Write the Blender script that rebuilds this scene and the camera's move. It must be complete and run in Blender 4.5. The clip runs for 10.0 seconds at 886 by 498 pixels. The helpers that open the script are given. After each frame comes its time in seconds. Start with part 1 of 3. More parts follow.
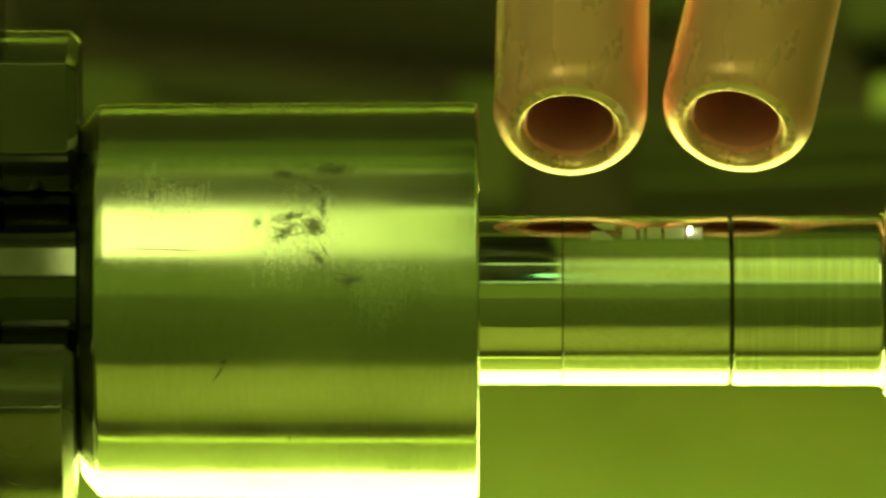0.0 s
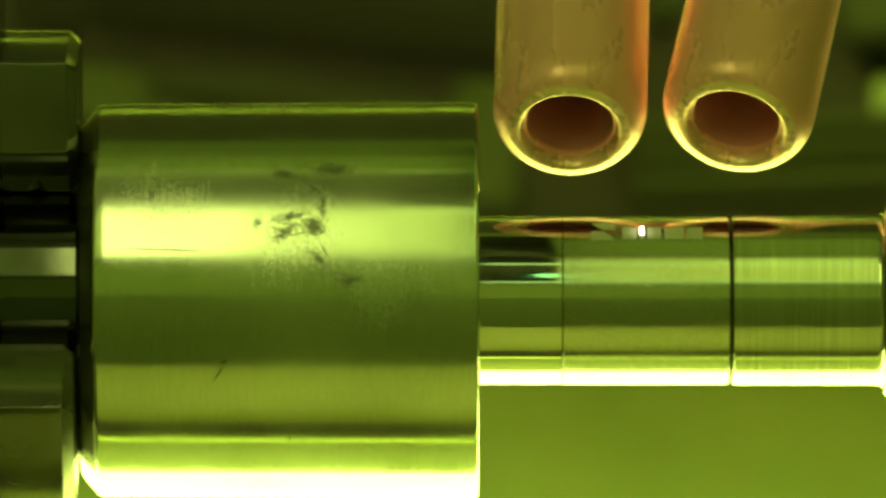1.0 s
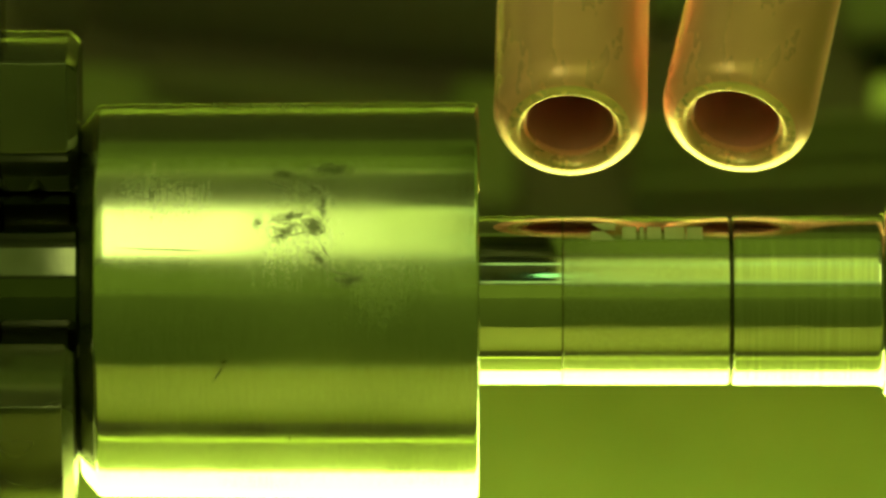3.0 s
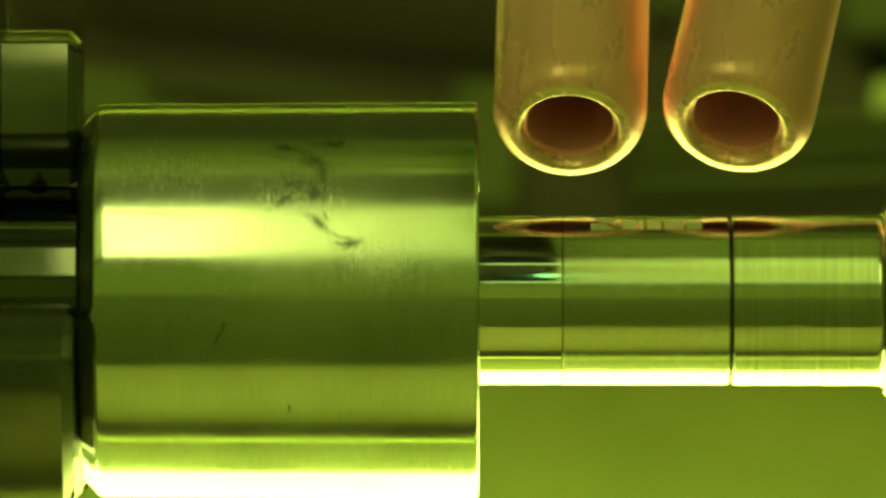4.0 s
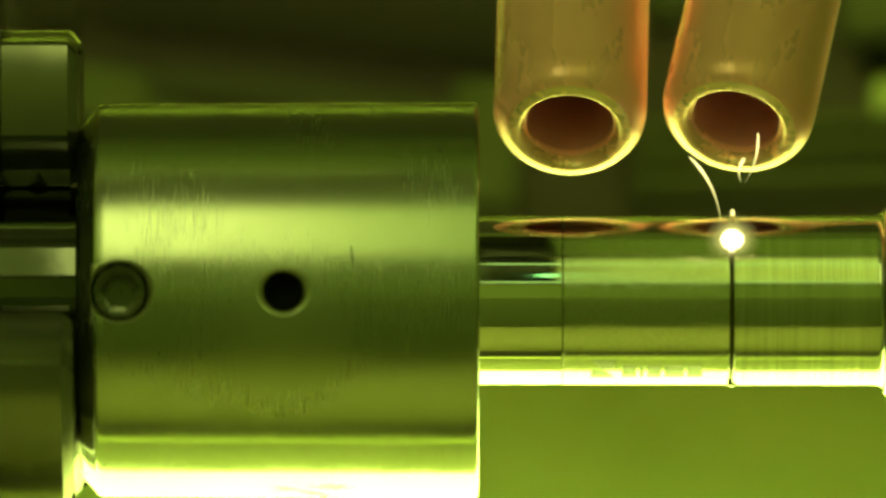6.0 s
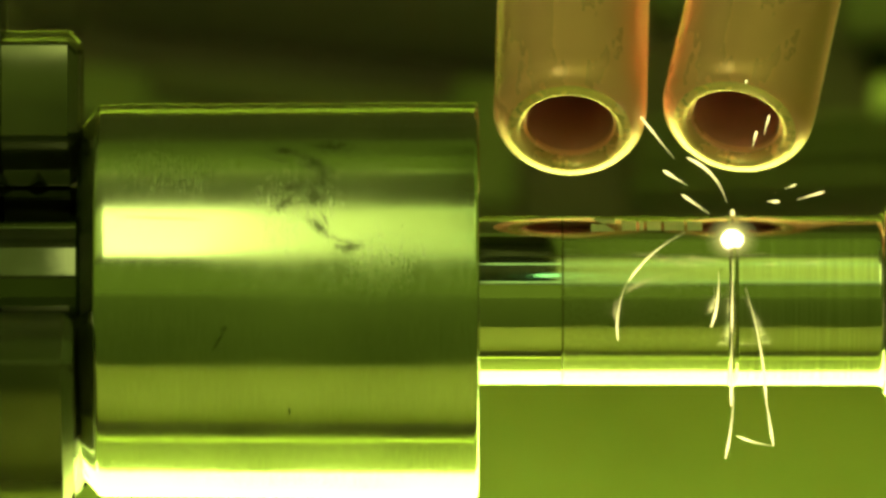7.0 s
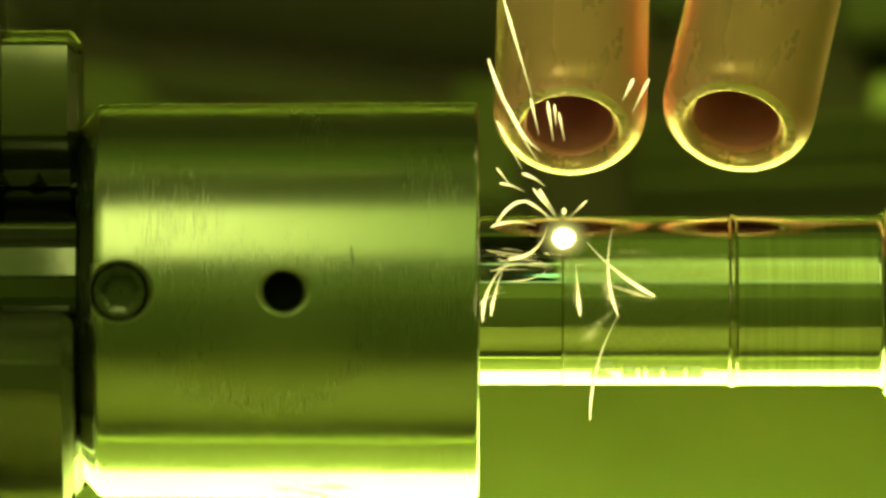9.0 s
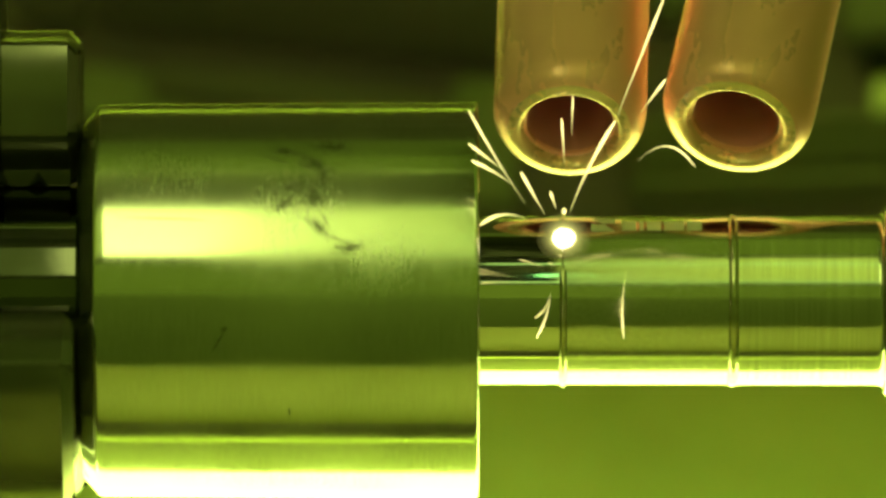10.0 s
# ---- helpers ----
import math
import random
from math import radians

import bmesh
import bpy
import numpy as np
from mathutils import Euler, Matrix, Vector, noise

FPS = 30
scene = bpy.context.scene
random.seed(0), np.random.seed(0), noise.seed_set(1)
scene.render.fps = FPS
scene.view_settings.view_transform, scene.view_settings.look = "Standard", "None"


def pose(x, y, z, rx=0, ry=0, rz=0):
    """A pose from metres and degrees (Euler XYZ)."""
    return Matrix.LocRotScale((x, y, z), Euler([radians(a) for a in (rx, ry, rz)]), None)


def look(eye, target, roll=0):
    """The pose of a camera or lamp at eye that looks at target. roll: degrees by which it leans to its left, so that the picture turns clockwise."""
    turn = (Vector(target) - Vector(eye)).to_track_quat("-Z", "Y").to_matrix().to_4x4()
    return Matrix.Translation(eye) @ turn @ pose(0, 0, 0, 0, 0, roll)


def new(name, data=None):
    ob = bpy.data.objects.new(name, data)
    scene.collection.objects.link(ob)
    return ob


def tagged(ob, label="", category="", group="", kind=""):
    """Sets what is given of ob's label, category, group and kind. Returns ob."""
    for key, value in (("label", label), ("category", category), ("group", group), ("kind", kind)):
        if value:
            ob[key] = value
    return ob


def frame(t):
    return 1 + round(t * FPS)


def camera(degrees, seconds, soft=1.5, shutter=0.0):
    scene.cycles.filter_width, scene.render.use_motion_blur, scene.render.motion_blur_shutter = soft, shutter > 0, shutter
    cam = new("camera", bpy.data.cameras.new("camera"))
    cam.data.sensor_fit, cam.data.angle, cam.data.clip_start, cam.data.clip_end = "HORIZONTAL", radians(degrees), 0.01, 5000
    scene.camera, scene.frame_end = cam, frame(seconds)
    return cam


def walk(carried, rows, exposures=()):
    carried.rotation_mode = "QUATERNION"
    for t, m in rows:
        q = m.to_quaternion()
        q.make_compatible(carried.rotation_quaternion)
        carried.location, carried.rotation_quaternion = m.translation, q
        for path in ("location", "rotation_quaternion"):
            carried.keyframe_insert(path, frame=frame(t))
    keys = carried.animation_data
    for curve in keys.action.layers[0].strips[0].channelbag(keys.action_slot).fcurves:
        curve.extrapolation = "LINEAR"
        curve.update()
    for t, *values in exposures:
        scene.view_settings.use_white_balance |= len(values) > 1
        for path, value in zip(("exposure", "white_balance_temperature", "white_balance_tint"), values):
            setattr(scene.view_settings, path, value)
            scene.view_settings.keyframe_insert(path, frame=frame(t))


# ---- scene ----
# ---- camera ----
# The turning axis runs along x at height AXIS; the camera looks down on it at ELEV degrees.
AXIS, ELEV, DIST = 0.070, 42.0, 0.700
VIEW = Vector((0, -math.cos(radians(ELEV)), math.sin(radians(ELEV))))
UP = Vector((0, math.sin(radians(ELEV)), math.cos(radians(ELEV))))


def spot(a, v, w=0.0):
    """A place from millimetres: along the axis, up across the view, and towards the viewer."""
    return Vector((a / 1000, 0, AXIS)) + UP * (v / 1000) + VIEW * (w / 1000)


cam = camera(5.131, 10.0, soft=3.0, shutter=0.3)
AIM = spot(0, 3.64)
STAND = look(AIM + VIEW * DIST, AIM)
cam.data.dof.use_dof = True
cam.data.dof.focus_distance = DIST - 0.006
cam.data.dof.aperture_fstop = 58
walk(cam, [(0, STAND), (10, STAND)], exposures=[(0, 0.0), (10, 0.0)])

# ---- light ----
GREEN = (0.64, 1.0, 0.04)
WHITER = (0.76, 1.0, 0.165)
world = bpy.data.worlds.new("world")
scene.world = world
world.use_nodes = True
world.node_tree.nodes["Background"].inputs[0].default_value = (0.61, 1.0, 0.06, 1)
world.node_tree.nodes["Background"].inputs[1].default_value = 0.255
LAMP_BRIGHT, LAMP_DIM, BAR_GLOW = 3.9, 1.05, 9.5


# ---- materials ----
def node_mat(name):
    m = bpy.data.materials.new(name)
    m.use_nodes = True
    nt = m.node_tree
    return m, nt, nt.nodes["Principled BSDF"]


def mixed(nt, fac, a, b):
    n = nt.nodes.new("ShaderNodeMix")
    n.data_type = "RGBA"
    nt.links.new(fac, n.inputs["Factor"])
    for s, v in ((n.inputs[6], a), (n.inputs[7], b)):
        if isinstance(v, tuple):
            s.default_value = (*v, 1)
        else:
            nt.links.new(v, s)
    return n.outputs[2]


def ranged(nt, val, a, b, c, d):
    n = nt.nodes.new("ShaderNodeMapRange")
    nt.links.new(val, n.inputs[0])
    for i, x in enumerate((a, b, c, d)):
        n.inputs[i + 1].default_value = x
    return n.outputs[0]


def calc(nt, op, a, b=None):
    n = nt.nodes.new("ShaderNodeMath")
    n.operation = op
    for s, v in zip(n.inputs, (a, b)):
        if v is None:
            continue
        if isinstance(v, (int, float)):
            s.default_value = v
        else:
            nt.links.new(v, s)
    return n.outputs[0]


def grain(nt, scale, stretch=(1, 1, 1), detail=4.0, rough=0.55):
    tc = nt.nodes.new("ShaderNodeTexCoord")
    mp = nt.nodes.new("ShaderNodeMapping")
    mp.inputs["Scale"].default_value = stretch
    nt.links.new(tc.outputs["Object"], mp.inputs[0])
    n = nt.nodes.new("ShaderNodeTexNoise")
    n.inputs["Scale"].default_value = scale
    n.inputs["Detail"].default_value = detail
    n.inputs["Roughness"].default_value = rough
    nt.links.new(mp.outputs[0], n.inputs["Vector"])
    return n.outputs["Fac"]


def bumped(nt, bs, height, strength, dist):
    n = nt.nodes.new("ShaderNodeBump")
    n.inputs["Strength"].default_value = strength
    n.inputs["Distance"].default_value = dist
    nt.links.new(height, n.inputs["Height"])
    nt.links.new(n.outputs[0], bs.inputs["Normal"])


def metal(name, a, b, r0, r1, stretch=(1, 1, 1), scale=900, metallic=1.0, bump=0.1, dist=2e-6, streaky=False):
    m, nt, bs = node_mat(name)
    big, fine = grain(nt, scale / 8, detail=3), grain(nt, scale, stretch)
    nt.links.new(mixed(nt, ranged(nt, fine if streaky else big, 0.35, 0.65, 0, 1), a, b), bs.inputs["Base Color"])
    nt.links.new(ranged(nt, calc(nt, "ADD", calc(nt, "MULTIPLY", big, 0.5), calc(nt, "MULTIPLY", fine, 0.5)), 0.35, 0.65, r0, r1), bs.inputs["Roughness"])
    bs.inputs["Metallic"].default_value = metallic
    if bump:
        bumped(nt, bs, fine, bump, dist)
    return m


def glow(name, color, strength):
    m, nt, bs = node_mat(name)
    bs.inputs["Base Color"].default_value = (0.8, 0.8, 0.8, 1)
    bs.inputs["Emission Color"].default_value = (*color, 1)
    bs.inputs["Emission Strength"].default_value = strength
    return m


POLISHED = metal("polished_steel", (0.62, 0.60, 0.56), (0.68, 0.66, 0.62), 0.03, 0.06, (1, 4, 4), 1500, bump=0.0)
SATIN = metal("satin_steel", (0.55, 0.53, 0.495), (0.67, 0.65, 0.61), 0.11, 0.20, (1, 1, 1), 4500, bump=0.4, dist=5e-6, streaky=True)
TURNED = metal("turned_steel", (0.52, 0.51, 0.475), (0.66, 0.645, 0.60), 0.07, 0.17, (6, 0.12, 0.12), 900, bump=0.6, dist=8e-6, streaky=True)


def sleeve_steel():
    """Ground steel with a hazy smear, a dark burnt smudge and short scratches, each at its own place on the sleeve."""
    m, nt, bs = node_mat("worn_sleeve_steel")
    tc = nt.nodes.new("ShaderNodeTexCoord")

    def along(axis):
        n = nt.nodes.new("ShaderNodeVectorMath")
        n.operation = "DOT_PRODUCT"
        nt.links.new(tc.outputs["Object"], n.inputs[0])
        n.inputs[1].default_value = axis
        return n.outputs["Value"]

    def patch(x, angle, rx, rt, tilt=0.0):
        """1 at the patch's middle, 0 from its rim on; x and sizes in millimetres, angle as seen at rest."""
        th = radians(at_view(angle))
        tang, out = (0, math.sin(th), -math.cos(th)), (0, math.cos(th), math.sin(th))
        c, s_ = math.cos(radians(tilt)), math.sin(radians(tilt))
        dx = calc(nt, "SUBTRACT", along((1, 0, 0)), x / 1000)
        dt = along(tang)
        p = calc(nt, "ADD", calc(nt, "MULTIPLY", dx, c), calc(nt, "MULTIPLY", dt, s_))
        q = calc(nt, "SUBTRACT", calc(nt, "MULTIPLY", dt, c), calc(nt, "MULTIPLY", dx, s_))
        p, q = calc(nt, "DIVIDE", p, rx / 1000), calc(nt, "DIVIDE", q, rt / 1000)
        d = calc(nt, "SQRT", calc(nt, "ADD", calc(nt, "MULTIPLY", p, p), calc(nt, "MULTIPLY", q, q)))
        front = ranged(nt, along(out), 0.0, 0.001, 0, 1)
        return calc(nt, "MULTIPLY", front, ranged(nt, d, 0, 1, 1, 0))

    big, mid, fine = grain(nt, 130, detail=3), grain(nt, 3400, detail=8, rough=0.75), grain(nt, 1100, (8, 0.4, 0.4), 5)
    smudge = calc(nt, "MULTIPLY", patch(-9.0, 22, 1.7, 1.4, -20), 1.2)
    for x, ang, rx, rt, tilt in ((-10.6, 25, 2.2, 0.5, 14), (-11.0, 20, 1.8, 0.5, 35), (-9.0, 34, 2.6, 0.7, -38), (-11.0, 39, 1.7, 0.6, -20), (-8.4, 29, 0.7, 1.5, 0), (-8.6, 12, 1.8, 0.5, -45), (-6.6, 6, 1.8, 0.55, 8), (-12.9, 23, 0.5, 0.6, 0), (-7.8, 41, 2.4, 0.7, -6)):
        smudge = calc(nt, "MAXIMUM", smudge, patch(x, ang, rx * 1.35, rt * 1.8, tilt))
    grit = grain(nt, 5200, (0.75, 1, 1), detail=9, rough=0.82)
    burnt = ranged(nt, smudge, 0.0, 0.2, 0, 1)
    smudge = ranged(nt, calc(nt, "ADD", grit, calc(nt, "MULTIPLY", calc(nt, "SUBTRACT", smudge, 1.0), 0.30)), 0.36, 0.48, 0, 0.78)
    smudge = calc(nt, "MULTIPLY", smudge, burnt)
    for x, ang, rx, rt, tilt in ((-15.6, -21, 1.4, 0.14, 58), (-15.2, -17.5, 0.5, 0.2, 20), (-6.3, 123, 0.16, 1.4, 6), (-10.7, -43, 0.12, 0.6, 0), (-0.3, -200, 0.2, 0.9, 12), (-19.5, 15, 5.0, 0.10, -2),
                                (-10.4, 22.5, 1.7, 0.11, -8), (-10.2, 19.5, 1.6, 0.11, 14), (-11.4, 21, 1.2, 0.10, -16), (-11.6, 35.5, 1.7, 0.13, -22), (-9.6, 32.5, 1.5, 0.13, -34), (-8.4, 27, 0.10, 1.2, 8), (-8.2, 14.5, 0.9, 0.12, -58), (-7.1, 8, 1.4, 0.11, -14), (-9.0, 20.5, 0.5, 0.45, 30)):
        line = ranged(nt, patch(x, ang, rx, rt, tilt), 0.25, 0.7, 0, 0.65)
        smudge = calc(nt, "MAXIMUM", smudge, line)
    haze = calc(nt, "MULTIPLY", calc(nt, "MAXIMUM", calc(nt, "MAXIMUM", patch(-4.0, 2, 9.0, 7.0), calc(nt, "MAXIMUM", patch(-10, 18, 9.0, 9.0), patch(-19.5, 32, 9.5, 6.5, -25))), patch(-12, 100, 8, 8)), 0.9)
    # One side's base colour is darkened to stand in for a dimmer lamp reflection.
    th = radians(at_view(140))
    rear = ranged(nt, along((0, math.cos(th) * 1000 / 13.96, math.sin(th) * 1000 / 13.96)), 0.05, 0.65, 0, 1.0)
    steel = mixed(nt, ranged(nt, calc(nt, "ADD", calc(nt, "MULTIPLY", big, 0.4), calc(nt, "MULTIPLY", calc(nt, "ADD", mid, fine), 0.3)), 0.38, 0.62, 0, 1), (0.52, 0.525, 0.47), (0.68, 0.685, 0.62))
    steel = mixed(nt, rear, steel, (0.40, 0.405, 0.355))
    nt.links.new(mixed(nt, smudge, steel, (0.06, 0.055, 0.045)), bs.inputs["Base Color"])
    r = ranged(nt, calc(nt, "ADD", calc(nt, "MULTIPLY", big, 0.5), calc(nt, "MULTIPLY", fine, 0.5)), 0.36, 0.64, 0.09, 0.19)
    r = calc(nt, "ADD", r, calc(nt, "MULTIPLY", haze, ranged(nt, mid, 0.3, 0.7, 0.08, 0.26)))
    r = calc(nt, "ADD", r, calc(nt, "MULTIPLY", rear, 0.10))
    r = calc(nt, "ADD", r, calc(nt, "MULTIPLY", smudge, 0.3))
    nt.links.new(r, bs.inputs["Roughness"])
    bs.inputs["Metallic"].default_value = 1.0
    bumped(nt, bs, calc(nt, "ADD", calc(nt, "MULTIPLY", fine, 0.12), calc(nt, "MULTIPLY", grain(nt, 3600, detail=3), 0.88)), 0.3, 6e-6)
    return m

SHANK = metal("dull_shank_steel", (0.085, 0.085, 0.08), (0.12, 0.12, 0.11), 0.04, 0.08, scale=900, bump=0.0)
FACE = metal("ground_chuck_steel", (0.42, 0.42, 0.39), (0.52, 0.52, 0.48), 0.28, 0.4, scale=600)
JAW = metal("dark_hardened_steel", (0.15, 0.145, 0.125), (0.22, 0.21, 0.18), 0.13, 0.21, (1, 1, 1), 700, metallic=0.72)
COPPER = metal("oxidised_copper", (0.99, 0.49, 0.48), (0.94, 0.43, 0.42), 0.22, 0.36, (0.3, 1, 1), 500, metallic=0.2)
# Worn lip copper, lightened so its colour carries the reflected highlight.
LIP = metal("worn_highlit_lip", (0.96, 0.68, 0.52), (0.90, 0.58, 0.44), 0.2, 0.32, scale=1500, metallic=0.45, bump=0.3, dist=8e-6)


def soil_copper():
    nt = COPPER.node_tree
    bs = nt.nodes["Principled BSDF"]
    clean = bs.inputs["Base Color"].links[0].from_socket
    spots = ranged(nt, grain(nt, 150, (0.6, 1, 1), 7, 0.72), 0.645, 0.75, 0, 0.7)
    nt.links.new(mixed(nt, spots, clean, (0.16, 0.12, 0.08)), bs.inputs["Base Color"])


soil_copper()
BORE = metal("copper_bore", (0.80, 0.36, 0.46), (0.66, 0.28, 0.36), 0.6, 0.8, scale=600, metallic=0.3)
PALE = metal("pale_machine_paint", (0.62, 0.62, 0.58), (0.70, 0.70, 0.66), 0.5, 0.6, scale=300, metallic=0.0)
DULL = metal("dull_machine_paint", (0.175, 0.125, 0.245), (0.25, 0.18, 0.33), 0.5, 0.6, scale=160, metallic=0.0)
RIM = metal("countersunk_rim_steel", (0.58, 0.57, 0.53), (0.70, 0.69, 0.65), 0.32, 0.45, scale=2500)
SCREW = metal("dull_screw_steel", (0.08, 0.08, 0.075), (0.13, 0.13, 0.12), 0.22, 0.32, scale=1200)
BLACK = metal("black_oxide_steel", (0.03, 0.03, 0.03), (0.06, 0.06, 0.055), 0.35, 0.5, scale=800)
PAINT = metal("grey_machine_paint", (0.30, 0.30, 0.29), (0.36, 0.36, 0.35), 0.45, 0.6, scale=300, metallic=0.0, bump=0.2, dist=2e-5)
TABLE = metal("matt_olive_table", (0.42, 0.55, 0.19), (0.51, 0.645, 0.235), 0.5, 0.7, scale=400, metallic=0.0, bump=0.2, dist=2e-5)
GUARD = metal("ochre_guard_paint", (0.46, 0.455, 0.185), (0.52, 0.51, 0.22), 0.45, 0.6, scale=120, metallic=0.0, bump=0.1, dist=1e-5)
DARK = metal("dark_machine_paint", (0.27, 0.23, 0.30), (0.35, 0.30, 0.38), 0.45, 0.6, scale=200, metallic=0.0, bump=0.2, dist=2e-5)
ROOM = metal("workshop_wall_paint", (0.76, 0.76, 0.76), (0.82, 0.82, 0.82), 0.7, 0.8, scale=8, metallic=0.0, bump=0.0)
MARK = metal("etched_steel", (0.56, 0.55, 0.52), (0.64, 0.63, 0.60), 0.5, 0.6, scale=4000, metallic=0.1)
BEAD = metal("weld_bead_steel", (0.42, 0.38, 0.32), (0.62, 0.58, 0.50), 0.12, 0.25, scale=2500, bump=0.3, dist=1e-5)
# Near-black colour that paints the shade in the seam and the small hole.
GAP_SHADE = metal("gap_shade_steel", (0.03, 0.03, 0.03), (0.06, 0.05, 0.05), 0.5, 0.6, scale=2500)
LAMP_A, LAMP_B = glow("lamp_diffuser_bright", (0.84, 1.0, 0.23), LAMP_BRIGHT), glow("lamp_diffuser_dim", (0.68, 1.0, 0.12), LAMP_DIM)
LAMP_C = glow("lamp_diffuser_faint", GREEN, 0.48)
LAMP_M = glow("lamp_diffuser_soft", (0.68, 1.0, 0.12), 0.4)
LAMP_H = glow("lamp_diffuser_weak", GREEN, 0.34)
LAMP_S = glow("lamp_diffuser_side", GREEN, 0.30)
# Glow added to brighten a plain plate on the deck.
PLATE_GLOW = glow("glow_plate", GREEN, 0.17)
STRIP_GLOW = glow("rear_glow_strip", GREEN, 4.0)
# Glow added to plain edges, for the thin lines mirrored in the steel.
HOOD_GLOW = glow("hood_edge_glow", (0.66, 1.0, 0.08), 0.6)
EDGE_GLOW = glow("frame_edge_glow", (0.45, 1.0, 0.22), 0.85)
LAMP_E = glow("green_indicator", (0.25, 1.0, 0.25), 3.0)
BAR = glow("light_bar_diffuser", WHITER, BAR_GLOW)
TABLE_GLOW = glow("table_glow", GREEN, 0.5)
LINE_GLOW = glow("glow_line", GREEN, 2.4)


# Falloff painted into the glow, standing in for the lit table's gradient.
def front_falloff():
    nt = TABLE_GLOW.node_tree
    tc = nt.nodes.new("ShaderNodeTexCoord")
    sp = nt.nodes.new("ShaderNodeSeparateXYZ")
    nt.links.new(tc.outputs["Object"], sp.inputs[0])
    nt.links.new(ranged(nt, sp.outputs["Y"], -0.068, -0.026, 0.18, 0.95), nt.nodes["Principled BSDF"].inputs["Emission Strength"])


front_falloff()
ARC = glow("weld_glow", (1.0, 0.95, 0.55), 14)
SPARK = glow("hot_spark", (1.0, 0.84, 0.30), 1.0)


def hotter_head():
    nt = SPARK.node_tree
    tc = nt.nodes.new("ShaderNodeTexCoord")
    sp = nt.nodes.new("ShaderNodeSeparateXYZ")
    nt.links.new(tc.outputs["Generated"], sp.inputs[0])
    nt.links.new(ranged(nt, sp.outputs["X"], 0.0, 0.9, 0.5, 2.8), nt.nodes["Principled BSDF"].inputs["Emission Strength"])


hotter_head()


# ---- mesh helpers ----
def part(name, bm, material, parent=None, label=""):
    me = bpy.data.meshes.new(name)
    bmesh.ops.recalc_face_normals(bm, faces=bm.faces[:])
    bm.to_mesh(me)
    bm.free()
    me.materials.append(material)
    ob = new(name, me)
    ob.parent = parent
    if label:
        tagged(ob, label)
    return ob


def smooth(bm, degrees=35):
    bmesh.ops.recalc_face_normals(bm, faces=bm.faces[:])
    bm.normal_update()
    for f in bm.faces:
        f.smooth = True
    for e in bm.edges:
        if len(e.link_faces) == 2 and e.calc_face_angle(0) > radians(degrees):
            e.smooth = False
    return bm


def lathe(profile, n=128, closed=False):
    """A turned body about x from (x, r) millimetres."""
    bm = bmesh.new()
    rings = []
    dense = [profile[0]]
    for (x0, r0), (x1, r1) in zip(profile, profile[1:]):
        long = math.hypot(x1 - x0, r1 - r0)
        if long > 1.0:
            for f in (0.04 / long, 1 - 0.04 / long):
                dense.append((x0 + (x1 - x0) * f, r0 + (r1 - r0) * f))
        dense.append((x1, r1))
    for x, r in dense:
        if r <= 0:
            rings.append([bm.verts.new((x / 1000, 0, 0))])
        else:
            rings.append([bm.verts.new((x / 1000, r / 1000 * math.cos(2 * math.pi * k / n), r / 1000 * math.sin(2 * math.pi * k / n))) for k in range(n)])
    pairs = list(zip(rings, rings[1:])) + ([(rings[-1], rings[0])] if closed else [])
    for p, q in pairs:
        for k in range(n):
            vs = [p[k % len(p)], p[(k + 1) % len(p)], q[(k + 1) % len(q)], q[k % len(q)]]
            seen = list(dict.fromkeys(vs))
            if len(seen) > 2:
                bm.faces.new(seen)
    return smooth(bm)


def block(lo, hi, bevel=0.0, segs=2):
    bm = bmesh.new()
    bmesh.ops.create_cube(bm, size=1)
    lo, hi = Vector(lo), Vector(hi)
    for v in bm.verts:
        v.co = Vector([(lo[i] + hi[i]) / 2 + v.co[i] * (hi[i] - lo[i]) for i in range(3)])
    if bevel:
        bmesh.ops.bevel(bm, geom=bm.edges[:], offset=bevel, segments=segs, affect="EDGES", profile=0.5)
    return smooth(bm, 50)


def prism(outline, x0, x1, bevel=0.0):
    """A body along x, in millimetres, from an outline of (y, z)."""
    bm = bmesh.new()
    a = [bm.verts.new((x0 / 1000, y / 1000, z / 1000)) for y, z in outline]
    b = [bm.verts.new((x1 / 1000, y / 1000, z / 1000)) for y, z in outline]
    bm.faces.new(a)
    bm.faces.new(b)
    n = len(a)
    for k in range(n):
        bm.faces.new((a[k], a[(k + 1) % n], b[(k + 1) % n], b[k]))
    bmesh.ops.recalc_face_normals(bm, faces=bm.faces[:])
    if bevel:
        bm.normal_update()
        long = [e for e in bm.edges if abs(e.verts[0].co.x - e.verts[1].co.x) > 0.002 and e.calc_face_angle(0) > radians(25)]
        bmesh.ops.bevel(bm, geom=long, offset=0.00014, segments=2, affect="EDGES", profile=0.5)
        edges = [e for e in bm.edges if all(abs(v.co.x - x1 / 1000) < 1e-7 for v in e.verts)]
        bmesh.ops.bevel(bm, geom=edges, offset=bevel / 1000, segments=1, affect="EDGES", profile=0.6)
    return smooth(bm, 30)


def turned(bm, degrees):
    bmesh.ops.rotate(bm, verts=bm.verts[:], cent=(0, 0, 0), matrix=Matrix.Rotation(radians(degrees), 3, "X"))
    return bm


def at_view(angle):
    """The angle about x, from +y, of the side that is angle degrees above the one facing the viewer."""
    return 180 - ELEV - angle


def thing(name, label, category, group="", at=(0, 0, 0)):
    ob = tagged(new(name), label, category, group)
    ob.location = at
    return ob


SLEEVE = sleeve_steel()

